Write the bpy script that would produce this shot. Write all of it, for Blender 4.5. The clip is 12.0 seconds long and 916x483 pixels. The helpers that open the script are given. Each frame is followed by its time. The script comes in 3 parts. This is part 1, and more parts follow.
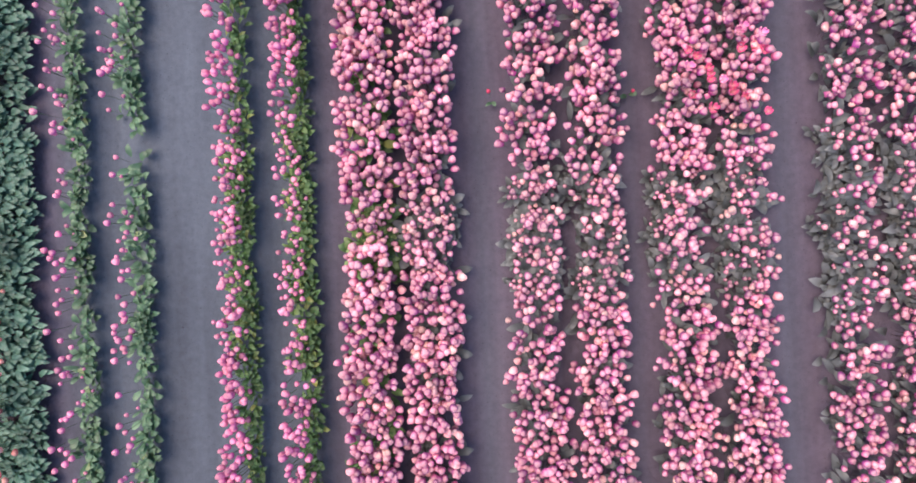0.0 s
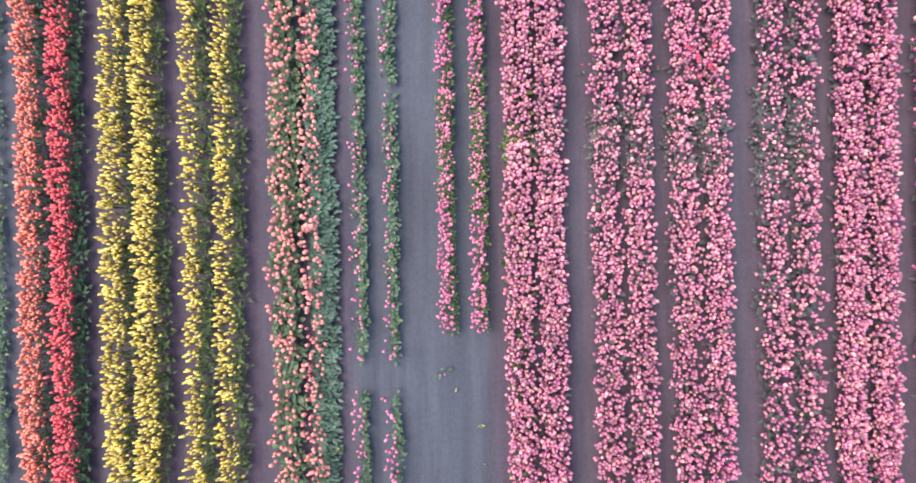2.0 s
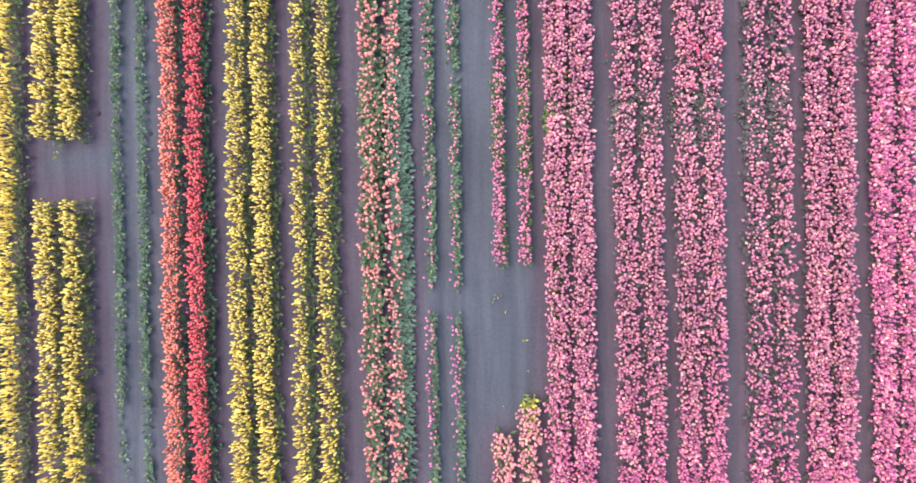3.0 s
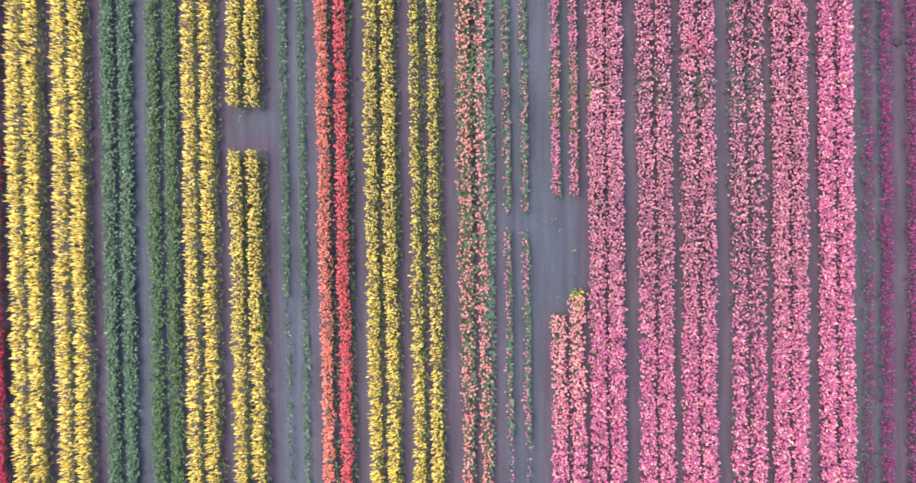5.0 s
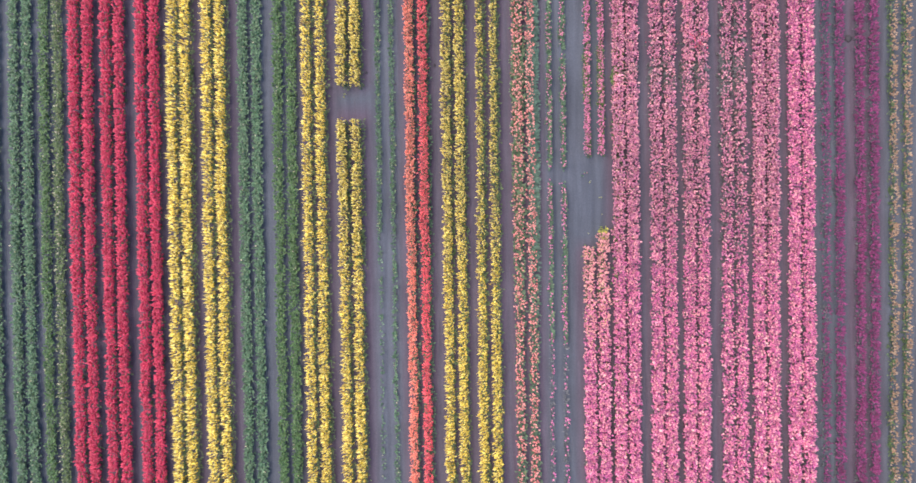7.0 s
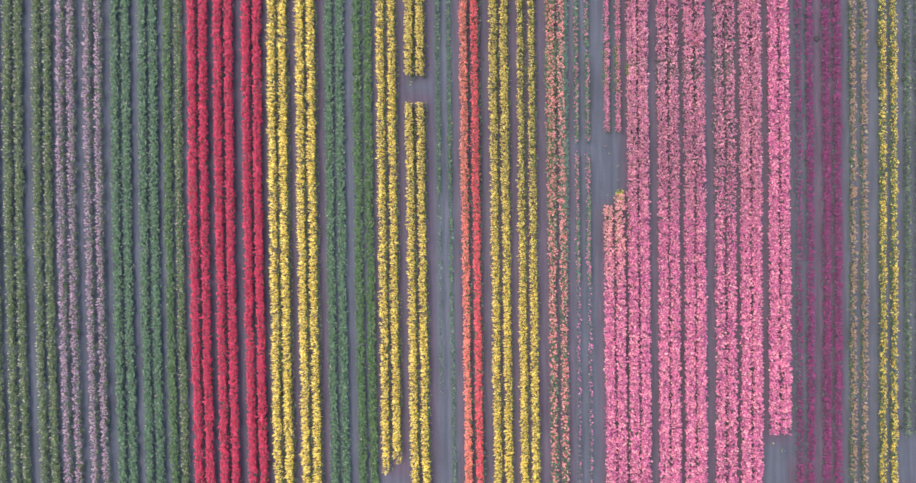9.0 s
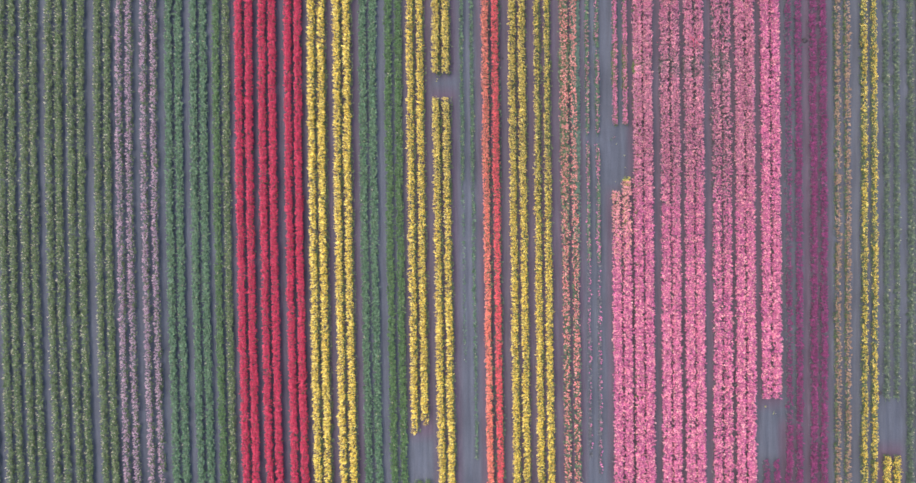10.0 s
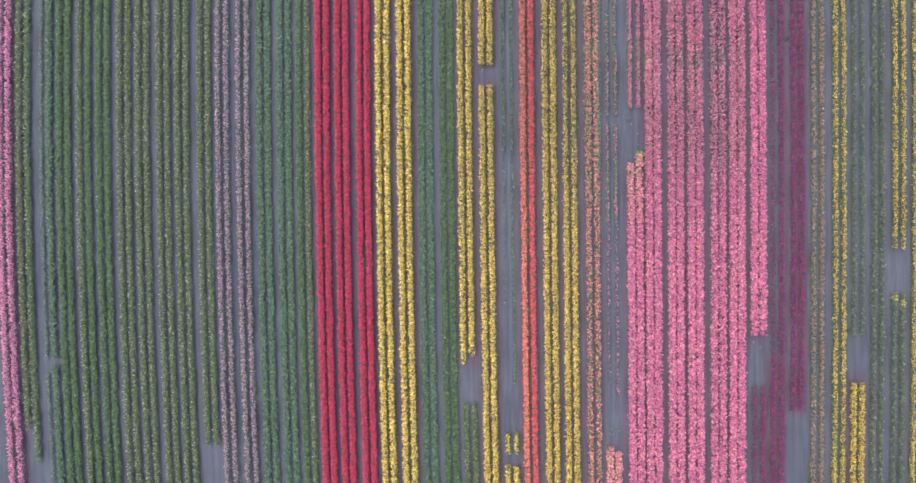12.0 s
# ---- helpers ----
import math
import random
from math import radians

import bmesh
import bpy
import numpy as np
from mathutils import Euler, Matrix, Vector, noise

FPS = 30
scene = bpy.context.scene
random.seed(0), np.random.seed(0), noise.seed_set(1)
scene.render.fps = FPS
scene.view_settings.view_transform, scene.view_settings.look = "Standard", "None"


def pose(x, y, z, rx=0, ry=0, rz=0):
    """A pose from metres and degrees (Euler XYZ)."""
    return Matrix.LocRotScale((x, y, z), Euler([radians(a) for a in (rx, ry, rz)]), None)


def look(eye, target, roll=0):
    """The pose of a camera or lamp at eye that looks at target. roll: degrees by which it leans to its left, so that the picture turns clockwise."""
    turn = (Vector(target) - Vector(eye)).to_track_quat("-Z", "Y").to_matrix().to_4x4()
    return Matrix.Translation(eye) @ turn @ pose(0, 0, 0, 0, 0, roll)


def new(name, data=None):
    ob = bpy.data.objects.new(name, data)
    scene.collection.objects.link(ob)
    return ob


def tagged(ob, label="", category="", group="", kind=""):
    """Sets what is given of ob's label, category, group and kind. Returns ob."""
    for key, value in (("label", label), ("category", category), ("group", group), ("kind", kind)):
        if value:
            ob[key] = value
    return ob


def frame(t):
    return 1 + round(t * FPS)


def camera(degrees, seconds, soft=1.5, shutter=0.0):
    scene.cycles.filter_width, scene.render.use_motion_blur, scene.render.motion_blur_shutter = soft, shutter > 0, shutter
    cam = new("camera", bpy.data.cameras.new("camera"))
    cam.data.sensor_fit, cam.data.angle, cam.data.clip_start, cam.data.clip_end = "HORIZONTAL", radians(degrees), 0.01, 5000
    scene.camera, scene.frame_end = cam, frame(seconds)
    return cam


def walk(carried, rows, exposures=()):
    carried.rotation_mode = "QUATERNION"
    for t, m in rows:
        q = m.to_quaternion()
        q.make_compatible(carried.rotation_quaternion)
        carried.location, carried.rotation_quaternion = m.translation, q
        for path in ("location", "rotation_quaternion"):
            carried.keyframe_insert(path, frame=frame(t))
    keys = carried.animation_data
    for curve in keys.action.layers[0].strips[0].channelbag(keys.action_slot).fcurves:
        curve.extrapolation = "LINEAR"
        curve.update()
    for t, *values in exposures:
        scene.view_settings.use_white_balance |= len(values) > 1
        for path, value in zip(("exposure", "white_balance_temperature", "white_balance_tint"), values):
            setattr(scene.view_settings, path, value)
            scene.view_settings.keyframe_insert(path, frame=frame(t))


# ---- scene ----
# ---- the camera and its way: straight down, climbing and drifting ----
cam = camera(72.0, 12.0, soft=1.65)
CANOPY = 0.40
ROWS = [
    (0.0, 0.000, 0.000, 6.262, -0.46, 1.17, -2.62),
    (0.5, -0.506, -0.368, 7.655, -0.39, 1.07, -2.59),
    (1.0, -1.001, -0.805, 9.022, -0.30, 0.93, -2.56),
    (1.5, -1.469, -1.332, 10.427, -0.22, 0.76, -1.52),
    (2.0, -2.066, -1.853, 12.006, -0.09, 0.69, -1.36),
    (2.5, -2.685, -2.427, 13.649, -0.04, 0.63, -1.25),
    (3.0, -3.302, -2.993, 15.277, -0.05, 0.58, -1.20),
    (5.0, -5.619, -5.016, 21.676, -0.22, 0.64, -1.08),
    (5.5, -6.248, -5.563, 23.302, -0.20, 0.54, -1.04),
    (6.0, -6.898, -6.130, 24.965, -0.18, 0.53, -1.00),
    (6.5, -7.525, -6.737, 26.739, -0.15, 0.50, -1.01),
    (7.0, -8.103, -7.326, 28.346, -0.11, 0.48, -0.94),
    (9.0, -10.779, -9.728, 35.116, 0.22, 0.14, -0.83),
    (9.5, -11.506, -10.322, 36.987, 0.23, 0.07, -0.84),
    (10.0, -12.229, -10.899, 38.740, 0.33, 0.01, -0.79),
    (10.5, -12.989, -11.530, 40.518, 0.35, -0.13, -0.72),
    (11.0, -13.872, -12.218, 42.561, 0.40, -0.19, -0.71),
    (11.5, -14.772, -12.960, 44.637, 0.40, -0.30, -0.70),
    (12.0, -15.663, -13.715, 46.678, 0.40, -0.38, -0.64),
]
walk(cam, [(t, pose(x, y, z + CANOPY, 0, 0, yaw) @ pose(0, 0, 0, pitch, roll, 0)) for t, x, y, z, pitch, roll, yaw in ROWS],
     exposures=[(0.0, 1.46), (3.0, 1.49), (6.0, 1.37), (9.0, 1.33), (12.0, 1.26)])

# ---- world and sun: evening, high thin cloud, soft light from the west ----
SUN_EL, SUN_AZ = 63.0, 288.0
world = bpy.data.worlds.new("evening_sky")
scene.world = world
world.use_nodes = True
wn = world.node_tree
sky = wn.nodes.new("ShaderNodeTexSky")
sky.sky_type = "NISHITA"
sky.sun_disc = False
sky.sun_elevation = radians(SUN_EL)
sky.sun_rotation = radians(SUN_AZ)
sky.air_density, sky.dust_density, sky.ozone_density = 1.0, 1.6, 1.2
wn.links.new(sky.outputs[0], wn.nodes["Background"].inputs[0])
wn.nodes["Background"].inputs[1].default_value = 0.15
sun_data = bpy.data.lights.new("sun", "SUN")
sun_data.energy, sun_data.angle, sun_data.color = 1.72, radians(52), (1.0, 0.77, 0.60)
sun = new("sun", sun_data)
sd = Vector((math.sin(radians(SUN_AZ)) * math.cos(radians(SUN_EL)), math.cos(radians(SUN_AZ)) * math.cos(radians(SUN_EL)), math.sin(radians(SUN_EL))))
sun.matrix_world = look(sd * 60, (0, 0, 0))


# ---- materials ----
def nodes_of(name):
    m = bpy.data.materials.new(name)
    m.use_nodes = True
    nt = m.node_tree
    return m, nt, nt.nodes["Principled BSDF"], nt.nodes["Material Output"]


def ramp(nt, source, stops):
    r = nt.nodes.new("ShaderNodeValToRGB")
    el = r.color_ramp.elements
    while len(el) < len(stops):
        el.new(0.5)
    for e, (pos, col) in zip(el, stops):
        e.position, e.color = pos, (*col, 1)
    nt.links.new(source, r.inputs[0])
    return r.outputs[0]


def mixed(nt, factor, a, b, blend="MIX"):
    n = nt.nodes.new("ShaderNodeMix")
    n.data_type, n.blend_type = "RGBA", blend
    for socket, value in ((n.inputs[0], factor), (n.inputs[6], a), (n.inputs[7], b)):
        if isinstance(value, (int, float)):
            socket.default_value = value
        elif isinstance(value, tuple):
            socket.default_value = (*value, 1)
        else:
            nt.links.new(value, socket)
    return n.outputs[2]


def noise_tex(nt, scale, detail=3.0, coords=None, rough=0.55):
    n = nt.nodes.new("ShaderNodeTexNoise")
    n.inputs["Scale"].default_value, n.inputs["Detail"].default_value, n.inputs["Roughness"].default_value = scale, detail, rough
    if coords is not None:
        nt.links.new(coords, n.inputs["Vector"])
    return n.outputs["Fac"]


def world_place(nt, stretch=(1, 1, 1)):
    g = nt.nodes.new("ShaderNodeNewGeometry")
    m = nt.nodes.new("ShaderNodeMapping")
    m.inputs["Scale"].default_value = stretch
    nt.links.new(g.outputs["Position"], m.inputs["Vector"])
    return m.outputs["Vector"]


def plant_material(name, stops, base, rough, glow_through, own=False, sheen=0.0, tip=None, strength=0.66):
    """Petals or leaves: a shade for each one, paler or greener towards its base, any tip colour painting in a
    highlight, with light that passes through.
    """
    m, nt, bsdf, out = nodes_of(name)
    if own:
        rnd = nt.nodes.new("ShaderNodeObjectInfo").outputs["Random"]
    else:
        rnd = nt.nodes.new("ShaderNodeNewGeometry").outputs["Random Per Island"]
    col = ramp(nt, rnd, stops)
    along = nt.nodes.new("ShaderNodeAttribute")
    along.attribute_name = "along"
    fac = ramp(nt, along.outputs["Fac"], [(0.0, (1, 1, 1)), (0.4, (0, 0, 0))])
    col = mixed(nt, fac, col, base)
    # Paler towards the tip: the highlight on a head's top, put into the colour.
    if tip:
        col = mixed(nt, ramp(nt, along.outputs["Fac"], [(0.66, (0, 0, 0)), (1.0, (strength, strength, strength))]), col, tip)
    patch = ramp(nt, noise_tex(nt, 4.0, 3.0, world_place(nt)), [(0.33, (0.62, 0.62, 0.62)), (0.67, (1.26, 1.26, 1.26))])
    col = mixed(nt, 1.0, col, patch, "MULTIPLY")
    vein = ramp(nt, noise_tex(nt, 90.0, 2.0, world_place(nt)), [(0.3, (0.88, 0.88, 0.88)), (0.7, (1.06, 1.06, 1.06))])
    col = mixed(nt, 1.0, col, vein, "MULTIPLY")
    nt.links.new(col, bsdf.inputs["Base Color"])
    bsdf.inputs["Roughness"].default_value = rough
    bsdf.inputs["Specular IOR Level"].default_value = 0.5
    bsdf.inputs["Sheen Weight"].default_value = sheen
    tr = nt.nodes.new("ShaderNodeBsdfTranslucent")
    nt.links.new(col, tr.inputs["Color"])
    mix = nt.nodes.new("ShaderNodeMixShader")
    mix.inputs[0].default_value = glow_through
    nt.links.new(bsdf.outputs[0], mix.inputs[1])
    nt.links.new(tr.outputs[0], mix.inputs[2])
    nt.links.new(mix.outputs[0], out.inputs["Surface"])
    return m


PETALS = {
    # Tones vary by head; dark ends of pink and yellow also paint shaded heads.
    "pink": ([(0.0, (0.270, 0.026, 0.195)), (0.28, (0.440, 0.054, 0.265)), (0.52, (0.590, 0.106, 0.312)), (0.76, (0.720, 0.182, 0.355)), (0.91, (0.880, 0.375, 0.435)), (1.0, (0.940, 0.570, 0.525))], (0.766, 0.332, 0.446)),
    "blush": ([(0.0, (0.60, 0.18, 0.27)), (0.5, (0.76, 0.31, 0.34)), (0.9, (0.88, 0.44, 0.42)), (1.0, (0.92, 0.58, 0.32))], (0.90, 0.55, 0.45)),
    "rose": ([(0.0, (0.56, 0.10, 0.36)), (0.5, (0.73, 0.17, 0.41)), (1.0, (0.84, 0.27, 0.45))], (0.80, 0.40, 0.48)),
    "salmon": ([(0.0, (0.68, 0.16, 0.16)), (0.5, (0.82, 0.28, 0.27)), (1.0, (0.90, 0.42, 0.38))], (0.90, 0.55, 0.40)),
    "yellow": ([(0.0, (0.25, 0.16, 0.01)), (0.32, (0.50, 0.35, 0.015)), (0.6, (0.82, 0.60, 0.04)), (0.83, (0.96, 0.81, 0.12)), (1.0, (0.98, 0.90, 0.29))], (0.60, 0.56, 0.08)),
    "coral": ([(0.0, (0.82, 0.15, 0.11)), (0.5, (0.89, 0.26, 0.18)), (1.0, (0.93, 0.38, 0.28))], (0.90, 0.42, 0.22)),
    "scarlet": ([(0.0, (0.70, 0.05, 0.10)), (0.6, (0.84, 0.10, 0.15)), (1.0, (0.90, 0.20, 0.22))], (0.86, 0.25, 0.15)),
    "crimson": ([(0.0, (0.370, 0.010, 0.054)), (0.5, (0.510, 0.022, 0.078)), (1.0, (0.620, 0.052, 0.120))], (0.480, 0.028, 0.106)),
    "lilac": ([(0.0, (0.31, 0.19, 0.28)), (0.5, (0.40, 0.27, 0.34)), (1.0, (0.54, 0.41, 0.45))], (0.55, 0.45, 0.45)),
    "magenta": ([(0.0, (0.135, 0.014, 0.086)), (0.6, (0.215, 0.027, 0.132)), (1.0, (0.320, 0.056, 0.190))], (0.285, 0.078, 0.190)),
    "magenta_open": ([(0.0, (0.62, 0.05, 0.20)), (0.6, (0.76, 0.09, 0.24)), (1.0, (0.84, 0.16, 0.26))], (0.80, 0.30, 0.30)),
    "mauve": ([(0.0, (0.50, 0.14, 0.30)), (0.6, (0.68, 0.24, 0.41)), (1.0, (0.78, 0.36, 0.50))], (0.55, 0.30, 0.40)),
    "apricot": ([(0.0, (0.270, 0.160, 0.092)), (0.6, (0.350, 0.228, 0.145)), (1.0, (0.420, 0.315, 0.220))], (0.425, 0.380, 0.190)),
    "cream": ([(0.0, (0.24, 0.27, 0.14)), (0.6, (0.36, 0.37, 0.22)), (1.0, (0.50, 0.47, 0.34))], (0.30, 0.40, 0.14)),
}
# Pale petal edges, with the light on top of each head painted in.
LIT_TIPS = {"mauve": (0.85, 0.5, 0.6), "crimson": (0.80, 0.09, 0.20), "pink": (0.98, 0.64, 0.58), "blush": (0.95, 0.58, 0.52), "rose": (0.95, 0.50, 0.50), "salmon": (0.95, 0.58, 0.47),
        "yellow": (0.98, 0.91, 0.38), "coral": (0.94, 0.48, 0.34), "scarlet": (0.92, 0.30, 0.25)}
PETAL_MAT = {k: plant_material("petal_" + k, s, b, 0.5, 0.30, sheen=0.1, tip=LIT_TIPS.get(k), strength=0.72 if k == "yellow" else 0.56) for k, (s, b) in PETALS.items()}
PETAL_OWN = {k: plant_material("petal_single_" + k, *PETALS[k], 0.5, 0.30, own=True, sheen=0.1, tip=LIT_TIPS.get(k)) for k in ("pink", "rose", "salmon")}
LEAVES = {
    "fresh": ([(0.0, (0.074, 0.148, 0.054)), (0.5, (0.106, 0.198, 0.070)), (0.90, (0.165, 0.262, 0.094)), (1.0, (0.439, 0.439, 0.120))], (0.106, 0.165, 0.060)),
    "mixed": ([(0.0, (0.091, 0.159, 0.085)), (0.5, (0.128, 0.213, 0.116)), (0.95, (0.183, 0.268, 0.146)), (1.0, (0.366, 0.390, 0.146))], (0.122, 0.183, 0.098)),
    "dull": ([(0.0, (0.066, 0.137, 0.074)), (0.5, (0.096, 0.184, 0.100)), (0.96, (0.150, 0.250, 0.140)), (1.0, (0.373, 0.398, 0.172))], (0.100, 0.149, 0.100)),
    "grey": ([(0.0, (0.096, 0.106, 0.106)), (0.5, (0.132, 0.142, 0.143)), (1.0, (0.180, 0.188, 0.188))], (0.125, 0.115, 0.122)),
    "green": ([(0.0, (0.052, 0.122, 0.040)), (0.5, (0.076, 0.168, 0.054)), (1.0, (0.133, 0.236, 0.084))], (0.070, 0.122, 0.040)),
    "blue": ([(0.0, (0.058, 0.134, 0.068)), (0.5, (0.086, 0.186, 0.096)), (1.0, (0.148, 0.256, 0.136))], (0.086, 0.134, 0.076)),
    "sea": ([(0.0, (0.072, 0.157, 0.113)), (0.5, (0.099, 0.198, 0.144)), (1.0, (0.142, 0.254, 0.186))], (0.092, 0.172, 0.120)),
    "sage": ([(0.0, (0.072, 0.114, 0.068)), (0.5, (0.100, 0.148, 0.088)), (1.0, (0.152, 0.202, 0.126))], (0.087, 0.118, 0.068)),
    "lime": ([(0.0, (0.195, 0.268, 0.073)), (0.5, (0.415, 0.439, 0.098)), (1.0, (0.600, 0.600, 0.146))], (0.268, 0.317, 0.085)),
    "olive": ([(0.0, (0.068, 0.124, 0.046)), (0.5, (0.103, 0.172, 0.062)), (1.0, (0.168, 0.240, 0.092))], (0.095, 0.138, 0.058)),
}
LEAF_MAT = {k: plant_material("leaf_" + k, s, b, 0.46, 0.33) for k, (s, b) in LEAVES.items()}


def soil_material():
    m, nt, bsdf, _ = nodes_of("field_soil")
    at = world_place(nt)
    streak = world_place(nt, (5.0, 0.35, 1.0))
    broad = ramp(nt, noise_tex(nt, 0.22, 3.0, at), [(0.35, (0.064, 0.074, 0.092)), (0.65, (0.084, 0.097, 0.120))])
    fine = ramp(nt, noise_tex(nt, 14.0, 5.0, at, 0.65), [(0.3, (0.84, 0.84, 0.84)), (0.7, (1.10, 1.10, 1.10))])
    lines = ramp(nt, noise_tex(nt, 1.0, 3.0, streak), [(0.35, (0.86, 0.85, 0.86)), (0.65, (1.08, 1.08, 1.08))])
    # Soil by flowering beds turns redder: bounce light off the petals, painted in.
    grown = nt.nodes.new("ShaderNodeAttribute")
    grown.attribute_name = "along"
    bounce_tint = ramp(nt, noise_tex(nt, 0.3, 3.0, at), [(0.35, (0.077, 0.061, 0.085)), (0.65, (0.096, 0.078, 0.106))])
    broad = mixed(nt, grown.outputs["Fac"], broad, bounce_tint)
    col = mixed(nt, 1.0, mixed(nt, 1.0, broad, fine, "MULTIPLY"), lines, "MULTIPLY")
    crumbs = ramp(nt, noise_tex(nt, 45.0, 2.0, at), [(0.66, (1, 1, 1)), (0.74, (0.55, 0.5, 0.5))])
    col = mixed(nt, 1.0, col, crumbs, "MULTIPLY")
    nt.links.new(col, bsdf.inputs["Base Color"])
    bsdf.inputs["Roughness"].default_value = 0.92
    bsdf.inputs["Specular IOR Level"].default_value = 0.2
    bump = nt.nodes.new("ShaderNodeBump")
    bump.inputs["Strength"].default_value, bump.inputs["Distance"].default_value = 0.5, 0.03
    nt.links.new(noise_tex(nt, 18.0, 6.0, at, 0.7), bump.inputs["Height"])
    nt.links.new(bump.outputs[0], bsdf.inputs["Normal"])
    return m


SOIL = soil_material()
CLOD, clod_nt, clod_bsdf, _ = nodes_of("damp_earth")
clod_nt.links.new(ramp(clod_nt, noise_tex(clod_nt, 40.0, 4.0, world_place(clod_nt)), [(0.3, (0.025, 0.024, 0.03)), (0.7, (0.055, 0.05, 0.06))]), clod_bsdf.inputs["Base Color"])
clod_bsdf.inputs["Roughness"].default_value = 0.9

# ---- the plan: beds of two rows, 1.5 m apart, that bend slightly to the south ----
ROW_OFF, WIDE_OFF = 0.31, 0.315
WIDE = {"pink", "pink_warm", "pink_open", "pink_loose"}
NORTH, SOUTH = 6.0, -32.5


def bend(x, y):
    """How far a bed that lies at x by y = -13 has shifted sideways at y."""
    north = 0.105 + 0.0060 * x + 0.000075 * x * x
    south = -0.139 - 0.0179 * x
    u = (np.clip(y, -40, 12) + 13.0) / 17.5
    return 0.5 * (north - south) * u + 0.5 * (north + south) * u * u


BED_X, BOUNCE_SPANS = [], []
# Flowering styles whose bounced colour is painted onto the soil beside them.
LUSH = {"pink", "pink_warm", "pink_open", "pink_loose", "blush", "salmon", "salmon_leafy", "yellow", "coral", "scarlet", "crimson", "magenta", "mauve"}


def drift(rng, y, size):
    """A slow wander along a row."""
    total = np.zeros_like(y)
    for wave, amount in ((7.0, 0.6), (2.6, 0.5), (1.1, 0.45), (0.5, 0.3)):
        total += amount * np.sin(2 * np.pi * y / (wave * rng.uniform(0.8, 1.25)) + rng.uniform(0, 6.28))
    return total * size


# ---- small mesh builders ----
def mesh_of(name, co, tris, along, mat_index, mats):
    me = bpy.data.meshes.new(name)
    me.vertices.add(len(co))
    me.vertices.foreach_set("co", np.ascontiguousarray(co, dtype=np.float32).ravel())
    me.loops.add(tris.size)
    me.loops.foreach_set("vertex_index", np.ascontiguousarray(tris, dtype=np.int32).ravel())
    me.polygons.add(len(tris))
    me.polygons.foreach_set("loop_start", np.arange(0, tris.size, 3, dtype=np.int32))
    me.polygons.foreach_set("material_index", np.ascontiguousarray(mat_index, dtype=np.int32))
    me.polygons.foreach_set("use_smooth", np.ones(len(tris), dtype=bool))
    at = me.attributes.new("along", "FLOAT", "POINT")
    at.data.foreach_set("value", np.ascontiguousarray(along, dtype=np.float32))
    for m in mats:
        me.materials.append(m)
    me.update(calc_edges=True)
    return me


def cup(sides):
    """A closed tulip head: base, belly, uneven rim and the hollow between the tips. Radius 1, height 1."""
    a = np.arange(sides) * 2 * np.pi / sides
    odd = (np.arange(sides) % 2)
    belly = np.c_[np.cos(a), np.sin(a), np.full(sides, 0.45)]
    rim = np.c_[np.cos(a + 0.3) * (0.62 + 0.16 * odd), np.sin(a + 0.3) * (0.62 + 0.16 * odd), 1.0 - 0.12 * odd]
    co = np.vstack([[[0, 0, 0]], belly, rim, [[0.05, 0.0, 0.84]]])
    tris = []
    for i in range(sides):
        j = (i + 1) % sides
        b0, b1, r0, r1 = 1 + i, 1 + j, 1 + sides + i, 1 + sides + j
        tris += [(0, b1, b0), (b0, b1, r1), (b0, r1, r0), (r0, r1, 1 + 2 * sides)]
    return co, np.array(tris), np.r_[0.0, np.full(sides, 0.55), np.full(sides, 0.89), 0.88]


def bud(sides):
    """The crown of a tulip head as it shows from far above: a belly with a wavy rim, and a blunt tip."""
    a = np.arange(sides) * 2 * np.pi / sides
    odd = np.arange(sides) % 2
    co = np.vstack([np.c_[np.cos(a), np.sin(a), 0.02 + 0.22 * odd], [[0.1, 0.05, 0.98]]])
    tris = [(i, (i + 1) % sides, sides) for i in range(sides)]
    return co, np.array(tris), np.r_[0.46 + 0.12 * odd, 1.0]


